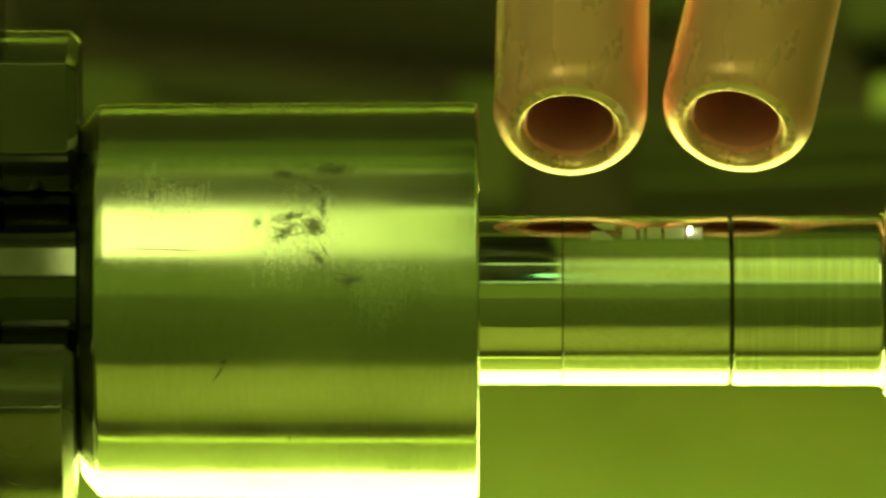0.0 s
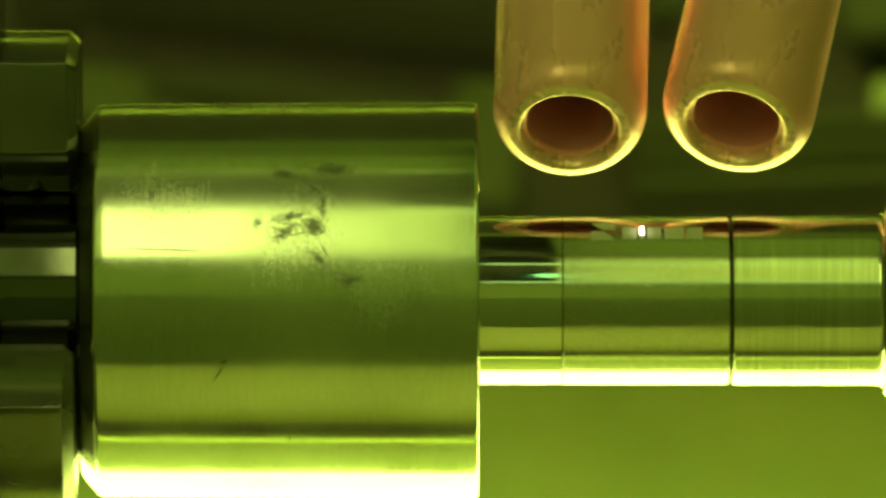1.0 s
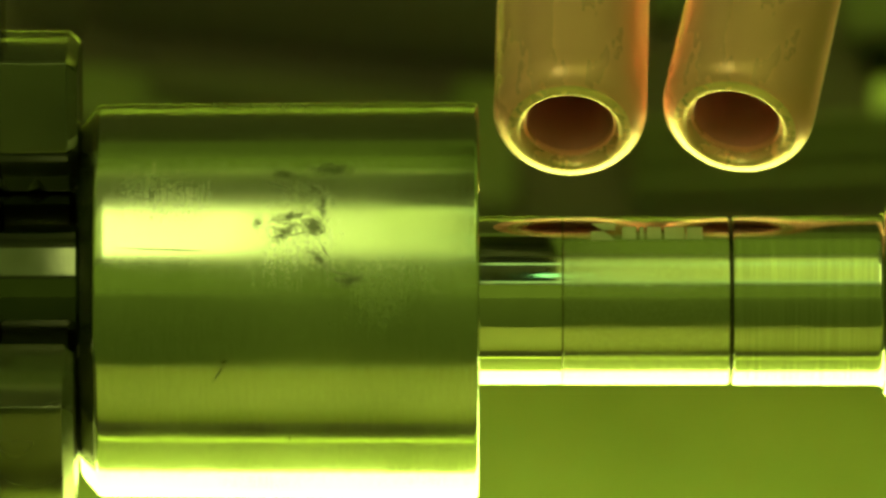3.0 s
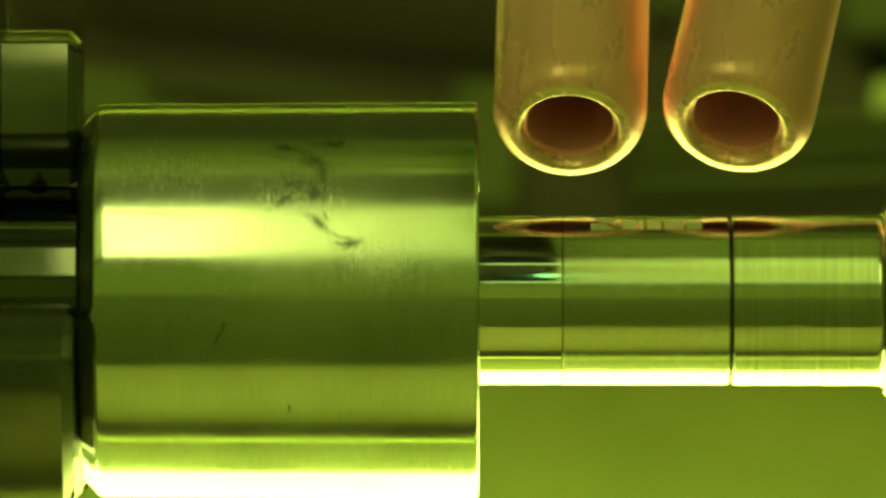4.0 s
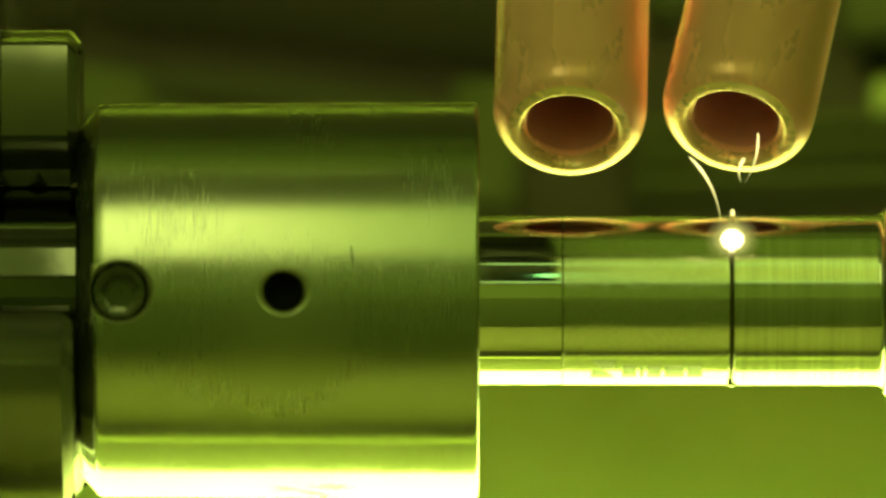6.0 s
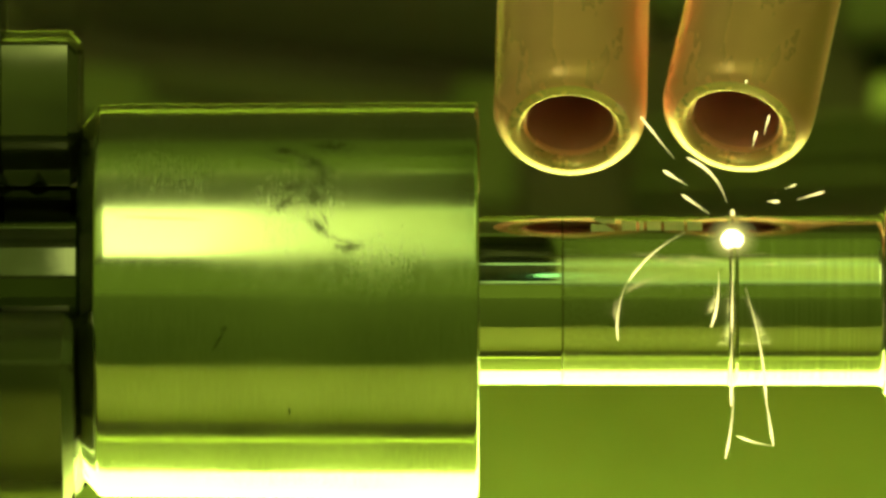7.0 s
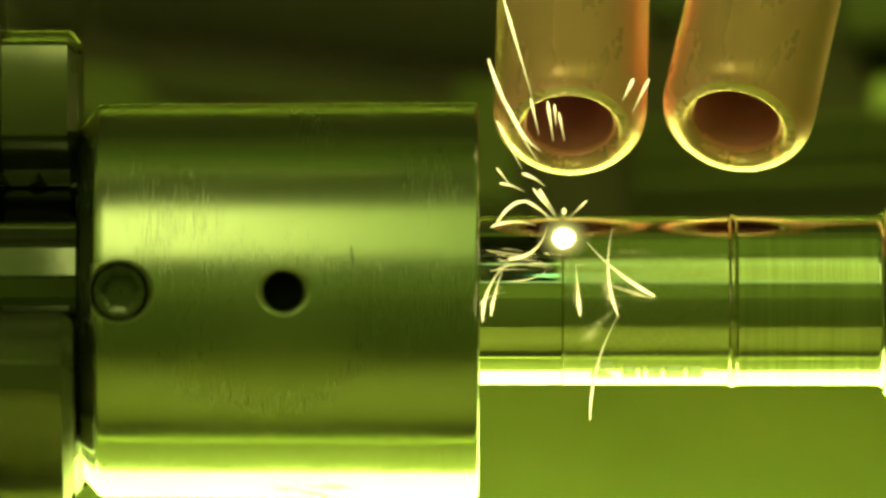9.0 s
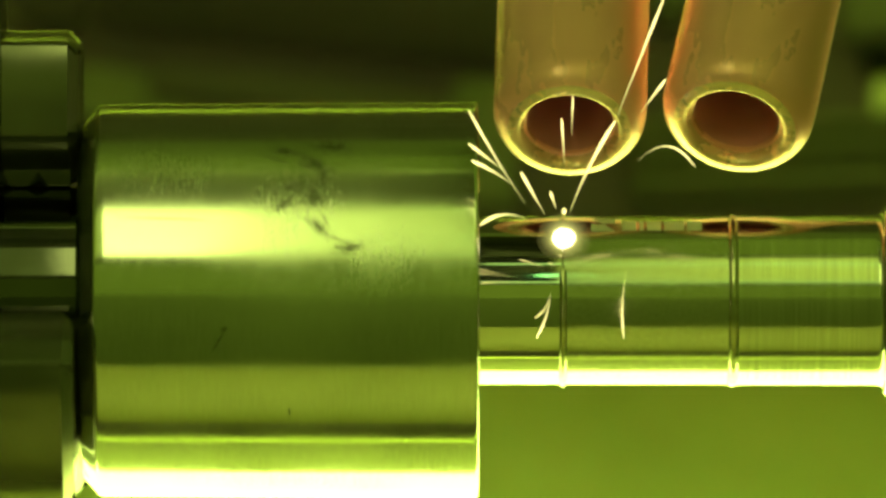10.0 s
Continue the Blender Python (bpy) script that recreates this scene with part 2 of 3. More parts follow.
# ---- setting ----
tagged(part("floor", block((-1.5, -1.5, -0.92), (1.5, 1.5, -0.90)), ROOM), "pale grey workshop floor", "floor", kind="structure")
for nm, lo, hi in (("wall_north", (-1.5, 1.5, -0.9), (1.5, 1.52, 1.6)), ("wall_south", (-1.5, -1.52, -0.9), (1.5, -1.5, 1.6)),
                   ("wall_east", (1.5, -1.5, -0.9), (1.52, 1.5, 1.6)), ("wall_west", (-1.52, -1.5, -0.9), (-1.5, 1.5, 1.6))):
    tagged(part(nm, block(lo, hi), ROOM), "white painted workshop wall", "wall", kind="structure")

table = thing("machine_table", "matt olive-grey machine table with a dark front rail", "table")
part("tabletop", block((-0.30, -0.076, -0.03), (0.30, 0.082, 0.0), 0.0006), TABLE, table)
part("front_rail", block((-0.30, -0.30, -0.03), (0.30, -0.0764, -0.002), 0.0006), DARK, table, "dark painted front rail")
part("base", block((-0.29, -0.29, -0.90), (0.29, 0.08, -0.0305), 0.002), DARK, table, "dark machine base")

guard = thing("guard_plate", "ochre painted guard plate standing on the rail", "guard plate")
part("plate", block((-0.16, -0.103, 0.013), (0.16, -0.100, 0.081), 0.0005), GUARD, guard)
part("foot", block((-0.16, -0.112, -0.002), (0.16, -0.100, 0.0128), 0.0005), DARK, guard, "dark foot strip")

# ---- lamps of the machine ----
bar = thing("led_light_bar", "bright glowing light bar lying on the table", "light bar")
part("housing", block((-0.060, -0.074, 0.0), (0.075, 0.044, 0.006), 0.0008), PAINT, bar)
part("diffuser", block((-0.058, -0.0255, 0.0062), (0.073, 0.042, 0.0085), 0.0006), BAR, bar, "brightly glowing diffuser")
# Glowing apron added in place of the lit table before the bar.
part("glow_apron", block((-0.058, -0.0685, 0.0062), (0.073, -0.0259, 0.0080), 0.0004), TABLE_GLOW, bar, "added glowing apron, brightest towards its back")
# Its glow stands in for the table edge's bright reflected line.
part("front_lip", block((-0.058, -0.0735, 0.0062), (0.073, -0.0708, 0.0085), 0.0004), LINE_GLOW, bar, "thin front lip made to glow")

over = thing("overhead_work_light", "grey overhead work light with two diffusers", "work light")
part("housing", block((-0.110, -0.062, 0.193), (0.060, 0.032, 0.215), 0.002), PAINT, over)
# Unseen hood, added to darken the sleeve's reflection above the lamp band.
part("rear_hood", block((-0.110, 0.0322, 0.1932), (0.0015, 0.067, 0.2148), 0.002), PAINT, over, "unseen grey hood, added to darken reflections")
part("edge_strip", block((-0.105, 0.0672, 0.193), (0.0015, 0.0702, 0.1956), 0.0003), HOOD_GLOW, over, "thin edge strip made to glow")
part("side_diffuser", block((-0.105, -0.052, 0.190), (-0.0625, 0.0105, 0.1926), 0.0005), LAMP_S, over, "faintly lit diffuser")
part("side_diffuser", block((-0.062, -0.052, 0.190), (-0.0318, 0.0105, 0.1926), 0.0005), LAMP_M, over, "softly lit diffuser")
part("bright_diffuser", block((-0.0313, -0.052, 0.190), (-0.0165, 0.0105, 0.1926), 0.0005), LAMP_A, over, "brightly lit diffuser")
part("dim_diffuser", block((-0.0160, -0.052, 0.190), (0.0018, 0.0105, 0.1926), 0.0005), LAMP_B, over, "dimly lit diffuser")
part("dark_panel", block((0.0022, -0.049, 0.190), (0.0092, 0.023, 0.1926), 0.0003), BLACK, over, "dark unlit panel")
part("faint_diffuser", block((0.0096, -0.049, 0.190), (0.0222, 0.023, 0.1926), 0.0005), LAMP_H, over, "barely lit diffuser")
part("faint_diffuser", block((0.0226, -0.049, 0.190), (0.055, 0.023, 0.1926), 0.0005), LAMP_C, over, "faintly lit diffuser")
part("edge_strip", block((0.0034, -0.0535, 0.1895), (0.055, -0.0502, 0.1926), 0.0003), EDGE_GLOW, over, "thin edge strip made to glow")
part("edge_strip", block((0.0034, 0.0020, 0.1885), (0.055, 0.0065, 0.1898), 0.0003), EDGE_GLOW, over, "thin edge strip made to glow")
part("indicator", block((0.0079, -0.036, 0.1880), (0.0091, -0.025, 0.1898), 0.0003), LAMP_E, over, "small green indicator light")
# Unseen block, added to darken only the polished ring's reflection.
part("dark_baffle", block((0.0022, 0.0245, 0.172), (0.0094, 0.12, 0.1925), 0.001), BLACK, over, "unseen dark block, added to darken reflections")
part("column", block((-0.108, 0.0672, 0.198), (-0.080, 0.33, 0.211), 0.001), PAINT, over)
part("upright", block((-0.108, 0.3302, -0.1198), (-0.080, 0.3445, 0.212), 0.001), PAINT, over)

# ---- background machine ----
back = thing("machine_housing", "dark painted machine housing behind the work", "housing")
part("rear_panel", block((-0.30, 0.345, -0.90), (0.30, 0.37, 0.29), 0.002), DARK, back)
part("lower_deck", block((-0.30, 0.13, -0.14), (0.30, 0.344, -0.12), 0.002), DULL, back)

# Unseen glowing strips, added for the bright lines along the steel's upper edges.
part("glow_strip", block((-0.28, 0.322, -0.1198), (0.28, 0.326, -0.117), 0.0005), STRIP_GLOW, back, "thin unseen strip made to glow, along the deck")
part("glow_strip", block((-0.28, 0.338, 0.024), (0.28, 0.344, 0.029), 0.001), STRIP_GLOW, back, "thin unseen strip made to glow, on the rear panel")


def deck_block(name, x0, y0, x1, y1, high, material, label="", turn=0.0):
    """A flat piece on the lower deck, between two corners set to fit the camera's view."""
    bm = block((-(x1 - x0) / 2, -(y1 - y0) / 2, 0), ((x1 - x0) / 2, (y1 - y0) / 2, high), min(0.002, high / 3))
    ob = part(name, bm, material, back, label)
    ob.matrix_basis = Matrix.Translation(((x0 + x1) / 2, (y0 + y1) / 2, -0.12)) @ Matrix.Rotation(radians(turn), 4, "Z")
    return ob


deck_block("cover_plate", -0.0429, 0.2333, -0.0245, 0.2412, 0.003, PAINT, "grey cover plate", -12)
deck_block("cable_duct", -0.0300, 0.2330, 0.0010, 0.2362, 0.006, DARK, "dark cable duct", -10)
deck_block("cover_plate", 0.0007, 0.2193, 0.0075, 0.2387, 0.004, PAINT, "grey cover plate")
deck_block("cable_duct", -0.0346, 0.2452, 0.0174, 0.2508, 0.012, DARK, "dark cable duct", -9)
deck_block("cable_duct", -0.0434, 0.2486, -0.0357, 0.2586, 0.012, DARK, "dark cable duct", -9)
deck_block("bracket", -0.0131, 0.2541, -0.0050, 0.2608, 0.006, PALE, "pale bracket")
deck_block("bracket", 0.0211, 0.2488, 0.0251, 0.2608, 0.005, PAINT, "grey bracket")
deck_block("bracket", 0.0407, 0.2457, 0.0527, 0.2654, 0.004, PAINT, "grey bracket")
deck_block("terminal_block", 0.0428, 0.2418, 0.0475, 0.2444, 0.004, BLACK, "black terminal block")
deck_block("glow_plate", 0.0436, 0.2350, 0.0530, 0.2396, 0.003, PLATE_GLOW, "plate given an added green glow")
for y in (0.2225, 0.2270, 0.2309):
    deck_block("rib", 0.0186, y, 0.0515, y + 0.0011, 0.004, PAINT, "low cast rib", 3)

# ---- turning things ----
HUB = Vector((0, 0, AXIS))
shaft = thing("welded_shaft", "bright turned steel shaft of three welded rings", "shaft", at=HUB)
part("polished_ring", lathe([(2.0, 0), (2.0, 5.95), (8.33, 5.95), (8.40, 5.88), (8.40, 0)]), POLISHED, shaft, "mirror polished steel ring")
part("satin_ring", lathe([(8.42, 0), (8.42, 5.88), (8.50, 5.96), (20.10, 5.96), (20.2, 5.86), (20.2, 0)]), SATIN, shaft, "satin steel ring")
# Dark strip; the groove's shade is put into its colour.
part("seam_line", lathe([(20.1, 5.80), (20.6, 5.80)]), GAP_SHADE, shaft, "dark seam")
part("turned_ring", lathe([(20.42, 0), (20.42, 5.88), (20.52, 6.0), (30.6, 6.0), (30.85, 6.05), (31.05, 6.25), (31.15, 6.6), (31.6, 6.9), (38, 6.9), (38, 0)]), TURNED, shaft, "steel ring with fine turning marks and a collar")


def on_shaft(x0, x1, a0, a1, r, cut=None):
    """A thin curved plate on the shaft between two places along it and two angles at rest; cut slants its ends."""
    bm = bmesh.new()
    n = 8
    layers = []
    for rr in (r - 0.02, r):
        rows = []
        for k in range(n + 1):
            f = k / n
            th = radians(at_view(a0 + (a1 - a0) * f))
            xa, xb = (x0, x1) if cut is None else (x0 + cut[0] * f, x1 + cut[1] * f)
            rows.append([bm.verts.new((x / 1000, rr / 1000 * math.cos(th), rr / 1000 * math.sin(th))) for x in (xa, xb)])
        layers.append(rows)
    lo, hi = layers
    for k in range(n):
        for q in (lo, hi):
            bm.faces.new((q[k][0], q[k][1], q[k + 1][1], q[k + 1][0]))
        for side in (0, 1):
            bm.faces.new((lo[k][side], lo[k + 1][side], hi[k + 1][side], hi[k][side]))
    for k in (0, n):
        bm.faces.new((lo[k][0], lo[k][1], hi[k][1], hi[k][0]))
    return bm


# the etched mark: a slashed square and plain bars
LOGO_R = 5.972
part("etched_square", on_shaft(10.42, 12.14, 45.5, 55, LOGO_R, (0, -0.75)), MARK, shaft, "pale etched shape")
part("etched_square", on_shaft(11.2, 12.14, 56.5, 66, LOGO_R, (-0.78, 0)), MARK, shaft, "pale etched shape")
for x0, x1 in ((12.62, 13.62), (13.86, 14.14), (14.38, 15.38), (15.60, 17.0), (17.2, 18.28)):
    part("etched_bar", on_shaft(x0, x1, 46.5, 60.5, LOGO_R), MARK, shaft, "pale etched bar")

# weld beads, in short pieces that rise where the melt has passed
WELD_AT, SPIN_FROM = 45.5, 3.92
beads = []
for x, begin, end, half in ((20.46, 4.10, 7.20, 0.32), (8.45, 7.25, 10.0, 0.26)):
    mesh = None
    for k in range(36):
        t = begin + 3.0 * k / 36
        if t > end:
            continue
        rest = WELD_AT - 120 * (t - SPIN_FROM)
        if mesh is None:
            bm = bmesh.new()
            prof = [(-half, -0.25), (-half, 0.0), (-half * 0.55, 0.11), (0, 0.15), (half * 0.55, 0.11), (half, 0.0), (half, -0.25)]
            ends = []
            for q in range(5):
                a = radians(-4.97 + 9.94 * q / 4)
                ends.append([bm.verts.new((px / 1000, (6.0 + pr) / 1000 * math.cos(a), (6.0 + pr) / 1000 * math.sin(a))) for px, pr in prof])
            for p, q in zip(ends, ends[1:]):
                for i in range(len(prof) - 1):
                    bm.faces.new((p[i], p[i + 1], q[i + 1], q[i]))
            bm.faces.new(ends[0])
            bm.faces.new(ends[-1])
            ob = part("bead_piece", smooth(bm, 50), BEAD, shaft, "bright rippled weld bead")
            mesh = ob.data
        else:
            ob = tagged(new("bead_piece", mesh), "bright rippled weld bead")
            ob.parent = shaft
        beads.append((ob, x, t, at_view(rest)))

sleeve = thing("chuck_sleeve", "worn bright steel sleeve held in the chuck", "sleeve", at=HUB)
SLEEVE_R = 13.96


def bored_sleeve():
    """The sleeve, with its two threaded holes cut through the wall."""
    prof = [(-25.64, 0), (-25.64, 11.3), (-25.60, 11.9), (-25.48, 12.4), (-25.26, 12.72), (-24.46, 13.62), (-24.38, 13.76), (-24.26, 13.84), (-24.05, 13.88), (-23.6, 13.893), (-23.1, 13.90), (2.2, 14.04), (2.42, 13.96), (2.52, 13.74), (2.52, 0)]
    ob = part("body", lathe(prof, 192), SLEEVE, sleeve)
    cutters = []
    th = radians(at_view(HOLES))
    out = Vector((0, math.cos(th), math.sin(th)))
    for x, r, deep in ((-22.5, 2.0, 4.0), (-11.1, 1.32, 5.0)):
        bm = bmesh.new()
        rings = []
        for d, rr in ((SLEEVE_R - deep, r), (SLEEVE_R - 0.75, r), (SLEEVE_R - 0.33, r + 0.16), (SLEEVE_R - 0.11, r + 0.38), (SLEEVE_R + 0.25, r + 1.15)):
            rings.append([bm.verts.new(Vector((x / 1000, 0, 0)) + out * d / 1000 + (Vector((1, 0, 0)) * math.cos(a) + out.cross(Vector((1, 0, 0))) * math.sin(a)) * rr / 1000)
                          for a in [2 * math.pi * k / 48 for k in range(48)]])
        for p, q in zip(rings, rings[1:]):
            for k in range(48):
                bm.faces.new((p[k], p[(k + 1) % 48], q[(k + 1) % 48], q[k]))
        bm.faces.new(rings[0][::-1])
        bm.faces.new(rings[-1])
        cut = part("cutter", bm, BLACK)
        cutters.append(cut)
        mod = ob.modifiers.new("hole", "BOOLEAN")
        mod.object, mod.operation, mod.solver = cut, "DIFFERENCE", "EXACT"
    bpy.context.view_layer.update()
    for c in cutters:
        c.location = (0, 0, AXIS)
    bpy.context.view_layer.update()
    me = bpy.data.meshes.new_from_object(ob.evaluated_get(bpy.context.evaluated_depsgraph_get()))
    ob.modifiers.clear()
    ob.data = me
    for c in cutters:
        bpy.data.objects.remove(c)
    me.materials.append(RIM)
    normals = []
    for poly in me.polygons:
        c = poly.center
        flat = abs(poly.normal.x) < 0.02 and math.hypot(c.y, c.z) > 0.01385 and poly.normal.dot(Vector((0, c.y, c.z)).normalized()) > 0.98
        far = min(max((me.vertices[v].co - Vector((hx, 0, 0)) - out * me.vertices[v].co.dot(out)).length - rim for v in poly.vertices) for hx, rim in ((-0.0225, 0.00275), (-0.0111, 0.00205)))
        if not flat and c.dot(out) > 0.0129 and far < 0:
            poly.material_index = 1
        for li in poly.loop_indices:
            co = me.vertices[me.loops[li].vertex_index].co
            normals.append(Vector((0, co.y, co.z)).normalized() if flat else me.corner_normals[li].vector)
    me.normals_split_custom_set(normals)
    return ob


HOLES = 113.4
bored_sleeve()


def set_screw():
    th = radians(at_view(HOLES))
    out = Vector((0, math.cos(th), math.sin(th)))
    side = out.cross(Vector((1, 0, 0)))
    bm = bmesh.new()

    def ring(r, d, n=6, off=0.0):
        return [bm.verts.new(Vector((-22.5 / 1000, 0, 0)) + out * d / 1000 + (Vector((1, 0, 0)) * math.cos(2 * math.pi * k / n + off) + side * math.sin(2 * math.pi * k / n + off)) * r / 1000) for k in range(n)]

    hexa = ring(1.2, 11.6), ring(1.2, 13.1), ring(1.42, 13.25), ring(1.75, 13.25), ring(1.96, 13.05), ring(1.96, 11.0)
    full = []
    for k, rr in enumerate(hexa):
        if k < 2:
            full.append([rr[j // 4].co.lerp(rr[(j // 4 + 1) % 6].co, (j % 4) / 4) for j in range(24)])
        else:
            c = Vector((-22.5 / 1000, 0, 0)) + out * (11.6, 13.1, 13.25, 13.25, 13.05, 11.0)[k] / 1000
            r = (1.2, 1.2, 1.42, 1.75, 1.96, 1.96)[k] / 1000
            full.append([c + (Vector((1, 0, 0)) * math.cos(2 * math.pi * j / 24) + side * math.sin(2 * math.pi * j / 24)) * r for j in range(24)])
    bm.free()
    bm = bmesh.new()
    vs = [[bm.verts.new(c) for c in f] for f in full]
    for p, q in zip(vs, vs[1:]):
        for j in range(24):
            bm.faces.new((p[j], p[(j + 1) % 24], q[(j + 1) % 24], q[j]))
    bm.faces.new(vs[0])
    return part("set_screw", smooth(bm, 30), SCREW, sleeve, "dull steel hexagon socket set screw")


set_screw()


# Near-black liner added to stand in for the shade down the hole.
def hole_lining():
    th = radians(at_view(HOLES))
    out = Vector((0, math.cos(th), math.sin(th)))
    side = out.cross(Vector((1, 0, 0)))
    bm = bmesh.new()
    rings = [[bm.verts.new((Vector((-11.1, 0, 0)) + out * d + (Vector((1, 0, 0)) * math.cos(a) + side * math.sin(a)) * r) / 1000) for a in [2 * math.pi * k / 32 for k in range(32)]]
             for d, r in ((13.2, 1.31), (12.9, 1.15), (9.2, 1.15))]
    for p, q in zip(rings, rings[1:]):
        for k in range(32):
            bm.faces.new((p[k], p[(k + 1) % 32], q[(k + 1) % 32], q[k]))
    bm.faces.new(rings[-1])
    part("hole_lining", smooth(bm, 30), GAP_SHADE, sleeve, "black lining that paints the hole's shade")


hole_lining()
part("shank", lathe([(-25.56, 8.1), (-60, 8.1)]), SHANK, sleeve)

chuck = thing("lathe_chuck", "dark three-jaw chuck gripping the sleeve", "chuck", at=HUB)
part("chuck_body", lathe([(-46, 8.2), (-46, 30), (-47, 31), (-90, 31), (-90, 8.2)], 128, closed=True), FACE, chuck)
OUT = [(8.12, 1.5), (9.3, 1.7), (10.4, 4.6), (11.8, 6.35)]
ARCS = [(19.1 * math.cos(radians(a)), 19.1 * math.sin(radians(a))) for a in (18.6, 15.5, 12.4, 9.3, 6.2, 3.1, 0, -3.1, -6.2, -9.3, -12.4, -15.5, -18.6)]
JAWLINE = OUT + ARCS + [(r, -t) for r, t in OUT[::-1]]
STEP = OUT + [(24.0, 7.8), (24.0, -7.8)] + [(r, -t) for r, t in OUT[::-1]]
for k in range(3):
    ang = at_view(79 + 120 * k)
    jaw = part("jaw", turned(prism(JAWLINE, -31.0, -25.6, 0.75), ang), JAW, chuck)
    for sgn in (-1, 1):
        for x in (-28.6, -31.2):
            bm = bmesh.new()
            a = [bm.verts.new((x / 1000 + dx / 1000, r / 1000, sgn * (t + 0.02) / 1000)) for dx, r, t in ((-0.75, 8.15, 1.5), (0.75, 8.15, 1.5), (0, 9.2, 1.66))]
            b = bm.verts.new((x / 1000, 8.45 / 1000, sgn * 2.0 / 1000))
            bm.faces.new(a)
            for q in range(3):
                bm.faces.new((a[q], a[(q + 1) % 3], b))
            part("tooth", turned(bm, ang), SATIN, jaw, "bright tooth tip")
    part("jaw_step", turned(prism(STEP, -46.0, -31.05, 0.5), ang), JAW, jaw)


head = thing("headstock", "dark painted headstock carrying the chuck", "headstock")
part("casting", block((-0.19, -0.045, 0.0), (-0.0905, 0.055, 0.115), 0.006, 3), DARK, head)

# ---- nozzles ----
def nozzle():
    ob = thing("gas_nozzle", "copper gas tube with a rounded bright lip", "nozzle", "gas nozzles")
    R, rb, c = 5.45, 3.1, 2.0
    lip = [(0.90, rb + 0.22), (0.22, rb + 0.36), (0.06, rb + 0.48), (0.0, rb + 0.62)]
    curve = []
    for k in range(1, 13):
        a = math.pi * k / 24
        curve.append((c * 1.15 * (1 - math.cos(a)), R - (R - rb - 0.62) * (1 - math.sin(a))))
    part("tube", lathe([(338, rb), (1.15, rb), (1.0, rb + 0.02), (0.95, rb + 0.10), (0.90, rb + 0.22)], 96), COPPER, ob)
    part("lip", lathe(lip + curve[:3], 96), LIP, ob, "worn copper lip, lightened for its highlight")
    part("jacket", lathe(curve[2:] + [(338, R)], 96), COPPER, ob)
    part("bore", lathe([(1.3, rb - 0.02), (13, rb - 0.02), (13, 0)], 64), BORE, ob, "copper bore")
    return ob


def aim_tube(ob, mouth, way):
    ob.matrix_basis = Matrix.Translation(mouth) @ Vector(way).to_track_quat("X", "Z").to_matrix().to_4x4()


n1 = nozzle()
aim_tube(n1, spot(8.95, 11.93, -0.5), UP * 0.71 - VIEW * 0.70 + Vector((0.03, 0, 0)))
n2 = nozzle()
aim_tube(n2, spot(20.64, 12.21, -0.5), UP * 0.71 - VIEW * 0.70 + Vector((0.18, 0, 0)))


# ---- weld light and sparks ----
def glow_ball(name, label, sizes):
    bm = bmesh.new()
    bmesh.ops.create_icosphere(bm, subdivisions=3, radius=1)
    for v in bm.verts:
        k = 1 + 0.10 * noise.noise(v.co * 2.3)
        v.co = Vector((v.co.x * sizes[0], v.co.y * sizes[1], v.co.z * sizes[2])) * k / 1000
    return tagged(part(name, smooth(bm, 80), ARC), label, "weld light")


pool = glow_ball("weld_pool", "white-hot glowing weld pool on the shaft", (0.80, 0.80, 0.80))


def halo_layer(name, size, share):
    """A thin, mostly clear glowing ball round the pool, one layer of painted glare."""
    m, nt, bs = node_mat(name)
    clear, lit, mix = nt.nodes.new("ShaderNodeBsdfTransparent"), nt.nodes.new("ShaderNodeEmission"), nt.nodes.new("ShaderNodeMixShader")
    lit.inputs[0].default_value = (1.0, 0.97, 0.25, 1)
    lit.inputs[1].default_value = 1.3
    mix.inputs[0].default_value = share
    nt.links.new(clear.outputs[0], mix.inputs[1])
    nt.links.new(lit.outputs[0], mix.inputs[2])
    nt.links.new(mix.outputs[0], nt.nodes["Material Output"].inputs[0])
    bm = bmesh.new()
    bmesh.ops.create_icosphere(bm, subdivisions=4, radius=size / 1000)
    part("halo", smooth(bm, 80), m, pool, "faint halo of painted glare")


# Shells thin outwards to imitate the soft glare round the pool.
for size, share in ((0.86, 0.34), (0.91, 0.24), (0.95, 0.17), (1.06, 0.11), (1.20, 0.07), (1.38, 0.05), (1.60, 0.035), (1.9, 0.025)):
    halo_layer("glare_halo", size, share)
# A small glowing dot set a little above the pool.
bm = bmesh.new()
bmesh.ops.create_icosphere(bm, subdivisions=2, radius=0.00017)
for v in bm.verts:
    v.co = v.co + UP * (0.00195 + 0.6 * max(0, v.co.dot(UP)))
part("glow_dot", smooth(bm, 80), SPARK, pool, "small glowing dot above the pool")
marker = glow_ball("marking_spot", "small bright laser marking spot on the shaft", (0.16, 0.38, 0.38))


